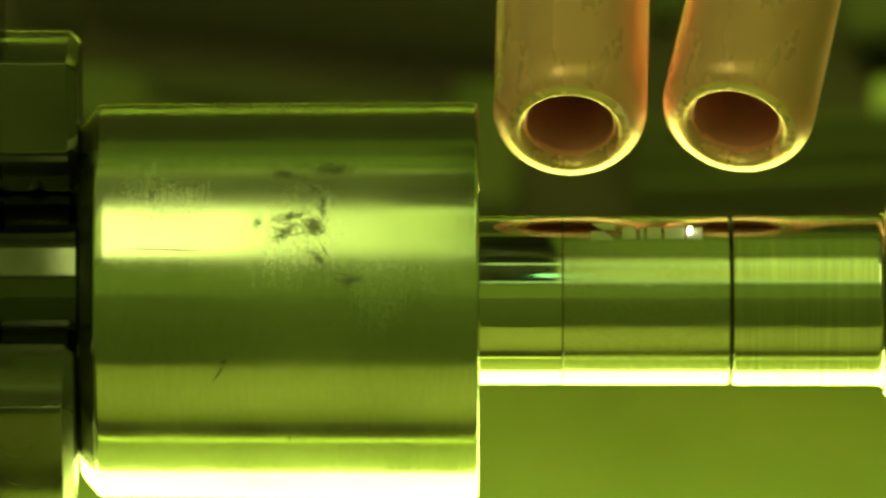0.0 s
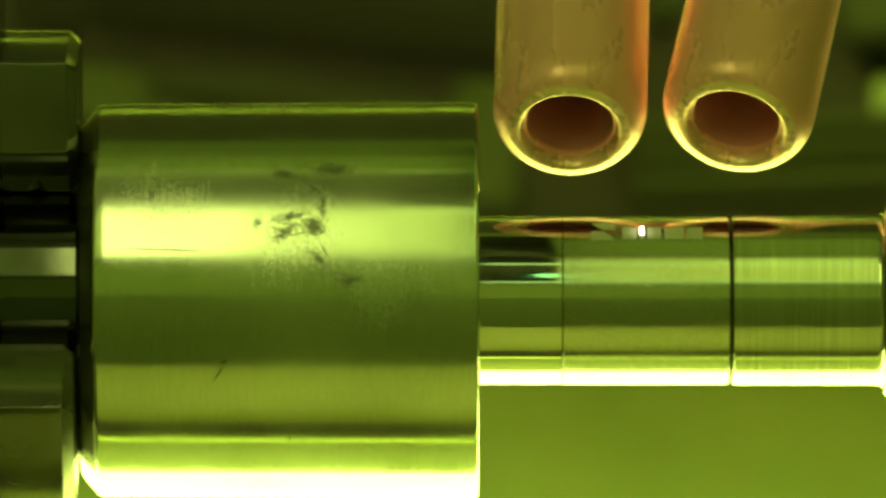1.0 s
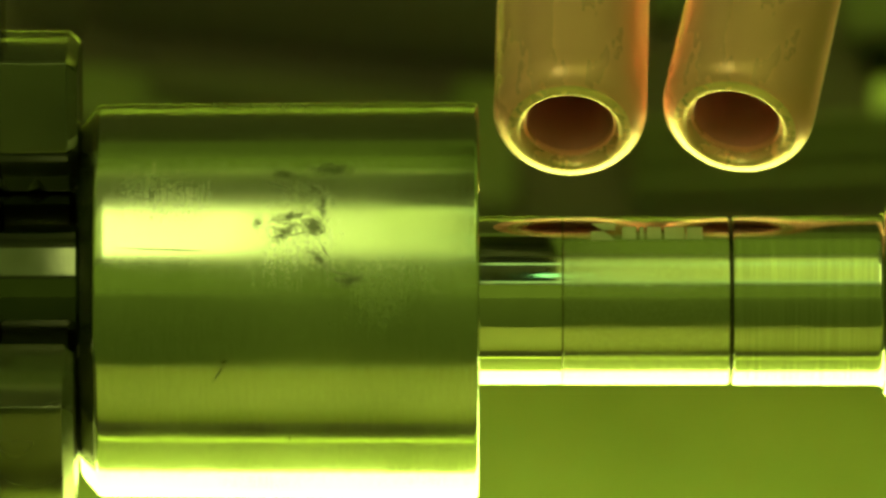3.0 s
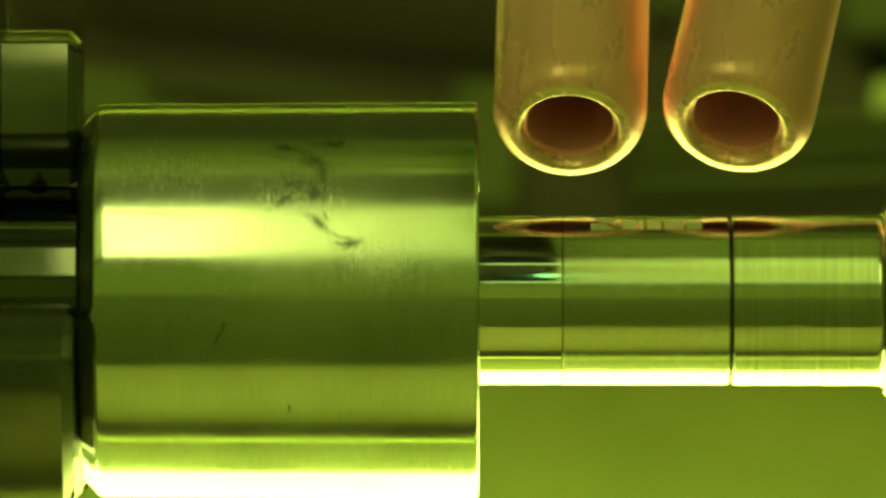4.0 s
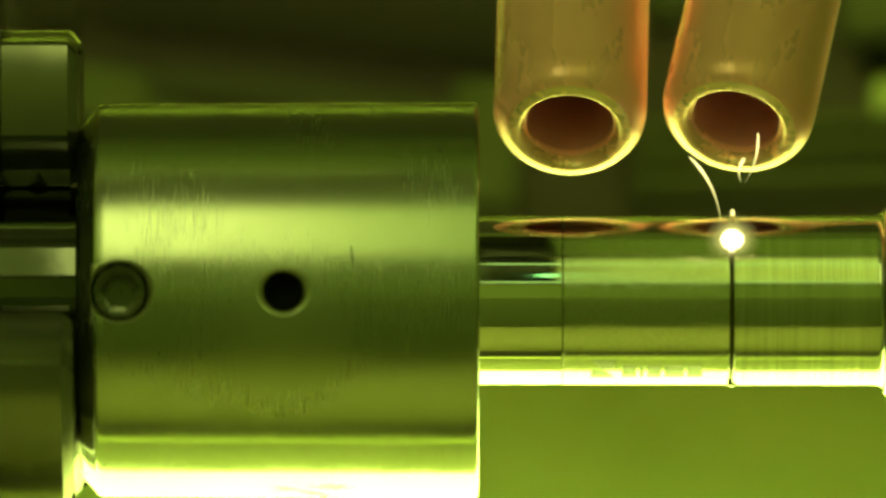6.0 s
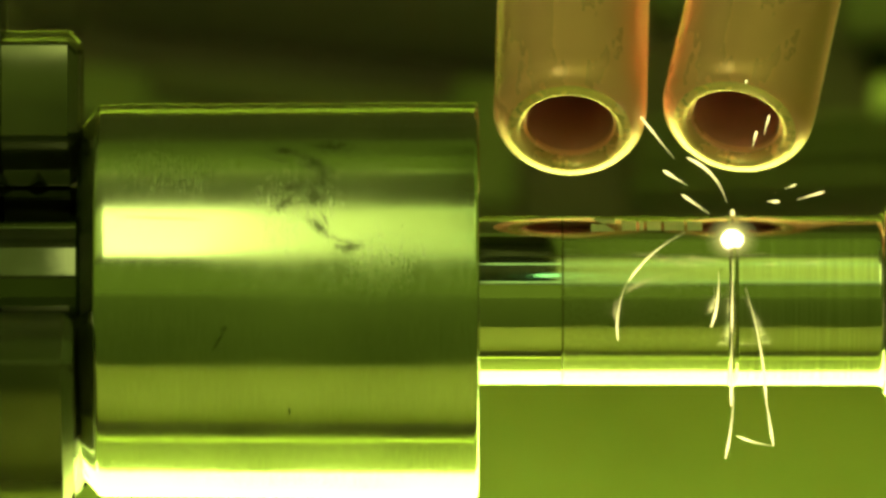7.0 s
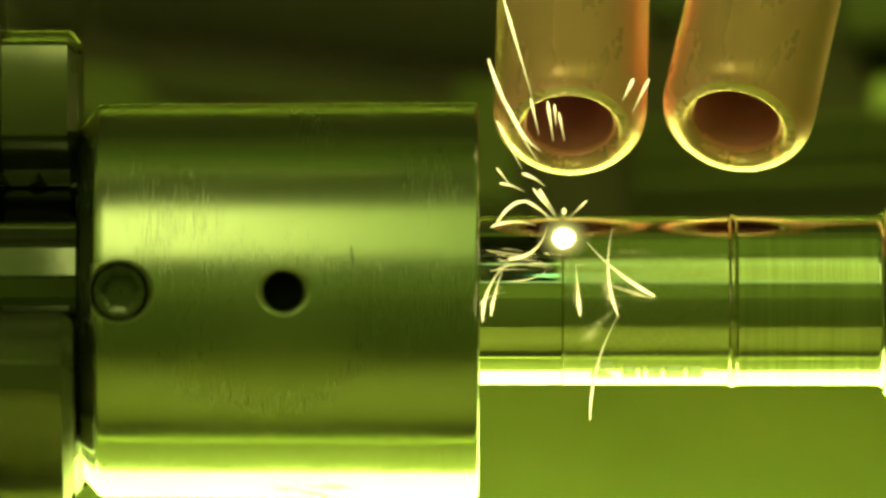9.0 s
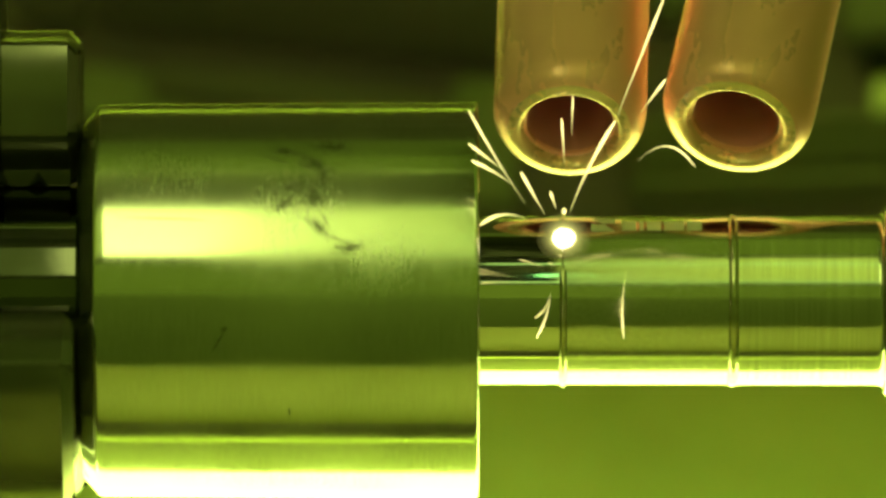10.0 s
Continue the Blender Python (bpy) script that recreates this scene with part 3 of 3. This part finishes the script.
def streak(length, bend, width):
    """A spark's trail along x: thin at its root, thicker and rounded at its head."""
    bm = bmesh.new()
    n, m = 10, 6
    rings = []
    for k in range(n + 1):
        f = k / n
        r = width / 2 * 1.0 * (0.18 + 0.82 * f ** 1.4) * (1 if f < 0.9 else 0.6 if f < 0.97 else 0.25)
        x, y = (f - 0.5) * length, bend * 4 * f * (1 - f)
        rings.append([bm.verts.new((x / 1000, (y + r * math.cos(2 * math.pi * j / m)) / 1000, r * math.sin(2 * math.pi * j / m) / 1000)) for j in range(m)])
    for p, q in zip(rings, rings[1:]):
        for j in range(m):
            bm.faces.new((p[j], p[(j + 1) % m], q[(j + 1) % m], q[j]))
    bm.faces.new(rings[0])
    bm.faces.new(rings[-1])
    return tagged(part("spark", smooth(bm, 80), SPARK), "thin glowing yellow weld spark in flight", "spark", "weld sparks")


flights = []


def throw(t, seam, a0, v0, a1, v1, bend=0.0, width=0.22):
    """A spark that leaves the seam and flies, at t, from (a0, v0) to (a1, v1), millimetres across the view."""
    if math.hypot(a1 - a0, v1 - v0) > 9.5:
        am, vm = (a0 + a1) / 2, (v0 + v1) / 2
        throw(t, seam, a0, v0, am, vm, bend / 3, width * 0.6)
        throw(t, seam, am, vm, a1, v1, bend / 3, width)
        return
    w = 15.5 if min(a0, a1) < 3.0 else 9.0
    k = 1 - w / 1000 / DIST
    p, q = [spot(a * k, 3.64 + (v - 3.64) * k, w) for a, v in ((a0, v0), (a1, v1))]
    long = min((q - p).length * 1000, 30.0)
    x = (q - p).normalized()
    turn = Matrix((x, VIEW.cross(x), VIEW)).transposed().to_4x4()
    flights.append((streak(long, bend, width), t, seam, turn, (p + q) / 2, x, long))


BURSTS = (4.5, 5.0, 5.5, 7.0, 7.5, 8.0, 8.5, 9.0, 9.5, 10.0)
for row in (
        (19.4, 3.1, 18.1, -1.6, 0.00, 0.34),
        (20.6, 0.1, 20.6, -1.9, 0.00, 0.15),
        (18.0, 7.5, 16.8, 8.6, -0.10, 0.20),
        (21.0, 7.5, 21.7, 12.3, 0.00, 0.20),
        (20.9, 6.2, 22.0, 7.5, 0.20, 0.35),
        (21.9, 7.5, 22.6, 7.6, 0.00, 0.20),
        (23.2, 7.2, 24.4, 7.5, 0.00, 0.14),
        (15.8, 8.0, 14.6, 8.2, 0.00, 0.12),
        (18.2, 12.5, 17.0, 15.0, 0.00, 0.20),
        (16.0, 4.1, 15.0, 4.0, 0.00, 0.16)):
    throw(4.5, 20.36, *row)
for row in (
        (19.4, 4.0, 15.4, 0.1, 0.10, 0.22),
        (15.5, 0.2, 12.5, -4.4, -0.20, 0.26),
        (12.55, -4.3, 11.35, -8.2, -0.15, 0.30),
        (11.35, -8.1, 12.3, -10.5, -0.25, 0.34),
        (20.5, 2.9, 20.3, -3.5, 0.20, 0.26),
        (17.2, 6.1, 13.0, 7.9, 0.20, 0.25),
        (13.0, 7.9, 12.0, 7.4, 0.00, 0.15),
        (23.6, 7.4, 26.8, 9.2, 0.10, 0.24),
        (23.0, 7.3, 26.4, 10.6, 0.00, 0.16),
        (24.0, 5.9, 26.8, 6.6, 0.10, 0.22),
        (23.8, 6.2, 25.2, 6.7, 0.00, 0.14),
        (15.8, 5.5, 11.8, 4.3, 0.20, 0.13),
        (22.2, 9.7, 22.7, 15.7, 0.00, 0.20),
        (23.1, 13.7, 24.4, 17.3, 0.00, 0.22),
        (21.6, 12.1, 21.9, 20.7, 0.30, 0.13),
        (21.8, 12.3, 22.6, 15.7, 0.00, 0.16),
        (19.1, 0.9, 19.8, 2.1, 0.00, 0.16)):
    throw(5.0, 20.36, *row)
for row in (
        (21.4, 4.5, 23.4, 4.0, 0.20, 0.36),
        (23.4, 3.9, 25.2, 4.6, -0.20, 0.25),
        (20.2, 5.5, 20.1, 20.5, 0.20, 0.14),
        (18.9, 11.3, 17.8, 16.5, 0.00, 0.20),
        (20.2, 9.3, 19.4, 13.3, -0.20, 0.26),
        (22.2, 10.5, 23.8, 16.1, 0.00, 0.16),
        (23.0, 14.9, 22.3, 16.1, 0.00, 0.36),
        (22.8, 9.7, 23.5, 11.7, 0.00, 0.26),
        (21.6, 6.3, 22.4, 7.7, 0.00, 0.22),
        (24.4, 7.1, 26.0, 8.0, 0.00, 0.16),
        (19.4, 16.9, 19.2, 18.1, 0.00, 0.15),
        (16.8, 8.0, 15.9, 8.1, 0.00, 0.12),
        (21.0, 6.9, 22.0, 8.9, 0.00, 0.13),
        (25.0, 0.6, 22.0, 0.6, 0.00, 0.10)):
    throw(5.5, 20.36, *row)
for row in (
        (17.1, 4.8, 13.1, 1.3, -0.35, 0.18),
        (13.0, 1.2, 12.4, -2.9, -0.30, 0.16),
        (19.5, 2.1, 19.0, -1.9, 0.20, 0.26),
        (20.5, 2.9, 20.4, -7.5, 0.00, 0.26),
        (21.4, 0.9, 22.9, -7.5, 0.30, 0.20),
        (20.1, 6.9, 17.3, 10.1, -0.50, 0.30),
        (18.9, 6.1, 16.9, 7.5, 0.00, 0.20),
        (17.2, 8.2, 15.6, 9.2, 0.00, 0.28),
        (16.4, 10.0, 14.0, 13.0, 0.00, 0.20),
        (22.9, 7.0, 23.8, 7.0, 0.00, 0.30),
        (25.0, 7.1, 27.0, 7.7, 0.00, 0.20),
        (22.7, 11.7, 23.1, 13.1, 0.00, 0.18),
        (21.9, 10.8, 22.2, 12.0, 0.00, 0.22),
        (24.2, 7.9, 25.0, 8.2, 0.00, 0.14),
        (21.4, 15.3, 21.5, 15.6, 0.00, 0.20),
        (20.6, -6.5, 20.0, -11.2, 0.10, 0.24),
        (22.7, -6.0, 23.4, -10.3, 0.00, 0.22),
        (23.4, -10.3, 20.8, -9.6, 0.10, 0.20)):
    throw(7.0, 20.36, *row)
for row in (
        (7.1, 9.7, 5.1, 18.8, 0.00, 0.34),
        (8.2, 6.5, 7.4, 8.9, 0.00, 0.12),
        (6.8, 5.0, 2.2, 4.7, 0.20, 0.24),
        (6.8, 4.5, 2.6, 1.3, -0.50, 0.24),
        (7.2, 3.1, 5.6, -0.3, 0.30, 0.20),
        (5.6, -0.3, 5.0, -4.3, 0.20, 0.20),
        (11.6, 13.1, 10.2, 9.5, 0.00, 0.26),
        (11.8, 7.5, 16.2, 12.0, -0.40, 0.17),
        (16.2, 12.0, 18.4, 12.5, -0.50, 0.20),
        (14.8, 7.3, 18.2, 7.7, -0.30, 0.26),
        (5.4, 6.6, 4.2, 7.2, 0.00, 0.20),
        (7.8, 11.3, 7.9, 13.9, 0.00, 0.16),
        (9.2, 11.2, 9.2, 12.2, 0.00, 0.16)):
    throw(7.5, 8.5, *row)
# Two streaks that imitate the upper rays of the pool's glare.
for row in (
        (8.0, 5.7, 5.8, 8.9, 0.00, 0.22),
        (9.0, 5.7, 11.0, 8.5, 0.00, 0.18)):
    throw(7.5, 8.5, *row)
for row in (
        (7.6, 7.1, 5.2, 8.5, -0.60, 1.70),
        (7.2, 5.7, 1.2, 8.7, -0.30, 0.36),
        (7.0, 5.6, 1.6, 6.6, -0.10, 0.24),
        (8.8, 6.5, 10.4, 21.3, 0.20, 0.30),
        (9.8, 12.1, 12.4, 19.4, -0.30, 0.30),
        (10.6, 9.7, 13.6, 18.5, 0.00, 0.22),
        (12.0, 13.3, 13.4, 14.9, -0.20, 0.26),
        (9.0, 9.3, 9.2, 13.1, 0.00, 0.36),
        (12.6, 6.3, 11.1, 9.7, 0.20, 0.28),
        (12.0, 3.3, 14.4, -0.9, -0.20, 0.30),
        (7.0, 5.3, 5.6, 2.5, 0.40, 0.32),
        (3.8, -0.9, 1.6, -7.9, 0.60, 0.26),
        (7.4, -6.3, 6.8, -10.3, 0.20, 0.26),
        (8.4, -1.1, 8.0, -3.5, 0.00, 0.20)):
    throw(8.0, 8.5, *row)
for row in (
        (6.6, 8.1, 2.6, 11.3, 0.00, 0.18),
        (4.8, 10.5, 3.8, 12.5, 0.00, 0.16),
        (8.6, 7.3, 8.8, 8.5, 0.00, 0.22),
        (6.4, 9.3, 4.2, 12.3, 0.00, 0.18),
        (4.6, 13.3, 3.8, 15.5, 0.00, 0.16),
        (9.8, 7.3, 12.0, 11.7, 0.00, 0.20),
        (4.8, 1.3, 3.4, 2.5, -0.20, 0.16)):
    throw(8.0, 8.5, *row)
for row in (
        (7.9, 6.0, 6.0, 7.3, 0.00, 0.20),
        (8.8, 6.5, 8.8, 9.1, 0.00, 0.24),
        (8.0, 6.7, 6.6, 7.9, 0.00, 0.22),
        (9.4, 6.1, 10.4, 7.5, 0.00, 0.18),
        (7.0, 5.5, 4.0, 5.9, 0.00, 0.16),
        (4.6, 9.7, 3.0, 10.5, 0.00, 0.18)):
    throw(8.0, 8.5, *row)
for row in (
        (6.8, 5.3, -1.2, 3.6, 0.20, 0.40),
        (7.4, 5.9, 3.1, 11.4, 0.00, 0.34),
        (8.4, 5.7, 7.8, 8.9, 0.00, 0.40),
        (8.0, 10.9, 7.5, 13.9, 0.20, 0.30),
        (7.0, 11.3, 5.6, 16.7, 0.00, 0.20),
        (7.8, 16.5, 7.7, 18.9, 0.00, 0.35),
        (11.2, 11.5, 11.0, 15.5, 0.00, 0.14),
        (6.8, 4.5, 4.4, 2.9, -0.30, 0.20),
        (7.0, 4.1, 3.6, -1.1, -0.40, 0.22),
        (3.5, -1.1, 3.1, -4.7, -0.20, 0.18),
        (3.2, -6.3, 3.1, -9.9, 0.00, 0.18),
        (-1.1, 1.1, 2.2, 2.9, 0.20, 0.20),
        (13.6, 9.7, 14.4, 10.1, 0.20, 0.24)):
    throw(8.5, 8.5, *row)
for row in (
        (7.6, 5.5, 3.8, 5.5, -1.50, 0.36),
        (7.4, 5.3, 4.6, 2.9, 0.70, 0.30),
        (4.6, 2.7, 2.8, -1.5, -0.50, 0.30),
        (6.6, 5.3, 3.4, 5.2, -0.30, 0.24),
        (4.2, 2.1, 3.4, -1.1, -0.10, 0.26),
        (10.2, 4.1, 15.0, 0.3, -0.30, 0.34),
        (12.0, 5.1, 12.4, -1.1, -0.50, 0.26),
        (12.4, -1.1, 10.4, -8.5, -0.50, 0.22),
        (9.4, 2.5, 9.7, -1.1, 0.00, 0.30),
        (6.4, 14.1, 4.3, 21.3, 0.00, 0.26),
        (6.8, 9.7, 3.2, 17.1, 0.30, 0.36),
        (7.0, 10.5, 5.1, 12.7, 0.20, 0.34),
        (7.8, 11.3, 7.4, 14.1, 0.00, 0.28),
        (12.7, 14.1, 13.5, 15.7, 0.00, 0.32),
        (13.4, 13.3, 14.6, 15.7, 0.00, 0.26)):
    throw(9.0, 8.5, *row)
for row in (
        (6.6, 9.3, 4.8, 11.1, 0.00, 0.20),
        (6.0, 11.3, 4.4, 14.1, 0.00, 0.22),
        (7.2, 8.1, 5.6, 9.0, -0.10, 0.26),
        (8.6, 11.3, 8.2, 13.3, 0.00, 0.20),
        (8.0, 6.1, 6.8, 7.9, 0.00, 0.20),
        (5.8, 7.7, 4.0, 8.3, -0.10, 0.20),
        (4.8, 8.1, 3.8, 9.4, 0.00, 0.16)):
    throw(9.0, 8.5, *row)
for row in (
        (8.0, 5.9, 6.4, 7.9, 0.00, 0.24),
        (7.8, 5.6, 5.8, 7.1, -0.10, 0.24),
        (6.8, 11.7, 6.2, 14.3, 0.00, 0.20),
        (8.0, 12.3, 7.9, 13.9, 0.00, 0.20),
        (9.0, 5.9, 10.2, 7.1, 0.00, 0.16),
        (5.6, 9.3, 3.8, 12.7, 0.00, 0.24)):
    throw(9.0, 8.5, *row)
for row in (
        (7.0, 6.1, 3.4, 7.6, -0.20, 0.40),
        (6.6, 6.5, 4.8, 9.7, 0.00, 0.24),
        (9.8, 9.3, 11.0, 14.2, 0.30, 0.28),
        (11.0, 12.1, 13.0, 15.7, 0.10, 0.22),
        (12.0, 14.1, 13.1, 17.7, 0.00, 0.22),
        (10.6, 9.3, 12.2, 10.9, 0.20, 0.50),
        (7.2, 9.3, 6.6, 11.7, 0.00, 0.34),
        (8.3, 10.5, 8.6, 11.7, 0.00, 0.40),
        (7.8, 12.9, 7.7, 14.5, 0.00, 0.16),
        (6.6, 12.1, 6.0, 14.5, 0.00, 0.16),
        (5.6, 3.9, 4.2, 1.3, 0.50, 0.32),
        (14.8, 3.7, 17.8, 0.7, -0.30, 0.18),
        (10.6, 2.1, 12.0, -1.9, -0.30, 0.20)):
    throw(9.5, 8.5, *row)
# Again a pair of streaks in place of the upper glare rays.
for row in (
        (8.0, 5.9, 6.0, 8.9, 0.00, 0.20),
        (9.0, 5.9, 11.0, 9.3, 0.00, 0.20)):
    throw(9.5, 8.5, *row)
for row in (
        (9.0, 6.3, 12.2, 12.7, 0.20, 0.36),
        (12.2, 12.7, 15.6, 21.3, 0.00, 0.24),
        (14.0, 13.3, 15.8, 15.7, 0.00, 0.24),
        (7.2, 6.1, 5.5, 9.1, 0.00, 0.30),
        (5.8, 6.9, 1.8, 13.5, 0.10, 0.20),
        (4.8, 8.3, 2.0, 9.9, -0.10, 0.30),
        (4.2, 9.3, 1.8, 11.1, 0.00, 0.26),
        (5.8, 5.8, 2.6, 5.3, -0.50, 0.30),
        (8.6, 9.7, 8.4, 12.9, 0.00, 0.20),
        (9.1, 11.7, 9.2, 14.5, 0.00, 0.14),
        (13.8, 9.9, 17.8, 9.5, 1.20, 0.20),
        (7.6, 0.5, 6.6, -2.7, 0.20, 0.20),
        (13.0, 2.1, 12.8, -2.7, -0.20, 0.14),
        (8.0, 6.5, 7.6, 7.7, 0.00, 0.25)):
    throw(10.0, 8.5, *row)
rng = random.Random(7)
slots = [4.2 + 0.1 * k for k in range(58)]
for t in slots:
    if min(abs(t - e) for e in BURSTS) > 0.05:
        seam = 20.36 if t < 7.25 else 8.5
        for _ in range(3):
            a = radians(rng.choice((rng.uniform(35, 150), rng.uniform(60, 120), rng.uniform(180, 340))))
            near, size = rng.uniform(1.2, 6), rng.uniform(1.5, 5.5)
            throw(t, seam, seam + near * math.cos(a), 4.3 + near * math.sin(a), seam + (near + size) * math.cos(a), 4.3 + (near + size) * math.sin(a), rng.uniform(-0.5, 0.5), rng.uniform(0.12, 0.3))


def motions():
    # the melt: marking runs along the etched mark, then the two seams are welded
    walk(marker, [(t, Matrix.Translation(spot(a, 4.85, 3.4))) for t, a in ((0, 17.4), (0.5, 15.8), (1.0, 14.0), (1.5, 12.7), (2.0, 11.4), (2.4, 10.6))]
         + [(2.45, Matrix.Translation(spot(10.6, 0, 0))), (10, Matrix.Translation(spot(10.6, 0, 0)))])
    walk(pool, [(0, Matrix.Translation(spot(20.36, 0))), (4.03, Matrix.Translation(spot(20.36, 0))), (4.1, Matrix.Translation(spot(20.36, 4.2, 4.1))), (7.22, Matrix.Translation(spot(20.36, 4.2, 4.1))),
                (7.28, Matrix.Translation(spot(8.5, 4.3, 4.0))), (10, Matrix.Translation(spot(8.5, 4.3, 4.0)))])
    for ob, x, t, ang in beads:
        turn = Matrix.Rotation(radians(ang), 4, "X")
        sunk = Matrix.Translation((x / 1000, 0, 0)) @ turn @ Matrix.Translation((0, -0.0005, 0))
        up = Matrix.Translation((x / 1000, 0, 0)) @ turn
        walk(ob, [(0, sunk), (t - 0.02, sunk), (min(t + 0.05, 10.0), up)] + ([(10, up)] if t + 0.05 < 10 else []))
    land = random.Random(3)
    for ob, t, seam, turn, mid, way, long in flights:
        born = Matrix.Translation(Vector((seam / 1000, 0, AXIS))) @ turn
        seen = Matrix.Translation(mid) @ turn
        away = Matrix.Translation(mid + way * 0.085) @ turn
        side = 1 if mid.x + way.x * 0.03 > 0.005 else -1
        rest = Matrix.Translation((side * land.uniform(0.20, 0.27), -0.23 - land.uniform(0, 0.05), 0.0)) @ turn
        near = Matrix.Translation(mid - way * 0.0015) @ turn
        past = Matrix.Translation(mid + way * 0.002) @ turn
        rows = [(0, born), (t - 0.1, born), (t - 0.0667, near), (t, seen), (t + 0.0333, past), (t + 0.0667, away), (t + 0.2, rest)]
        last = rest if t < 9.78 else away if t < 9.95 else seen
        walk(ob, [r for r in rows if r[0] < 9.98] + [(10, last)])

    spin = [(0, 0), (3.86, 0), (3.98, -120 * 0.06)] + [(4.1 + 0.2 * k, -120 * (0.18 + 0.2 * k)) for k in range(30)]
    rows = [(t, Matrix.Translation(HUB) @ Matrix.Rotation(radians(a), 4, "X")) for t, a in spin]
    for ob in (shaft, sleeve, chuck):
        walk(ob, rows)


motions()
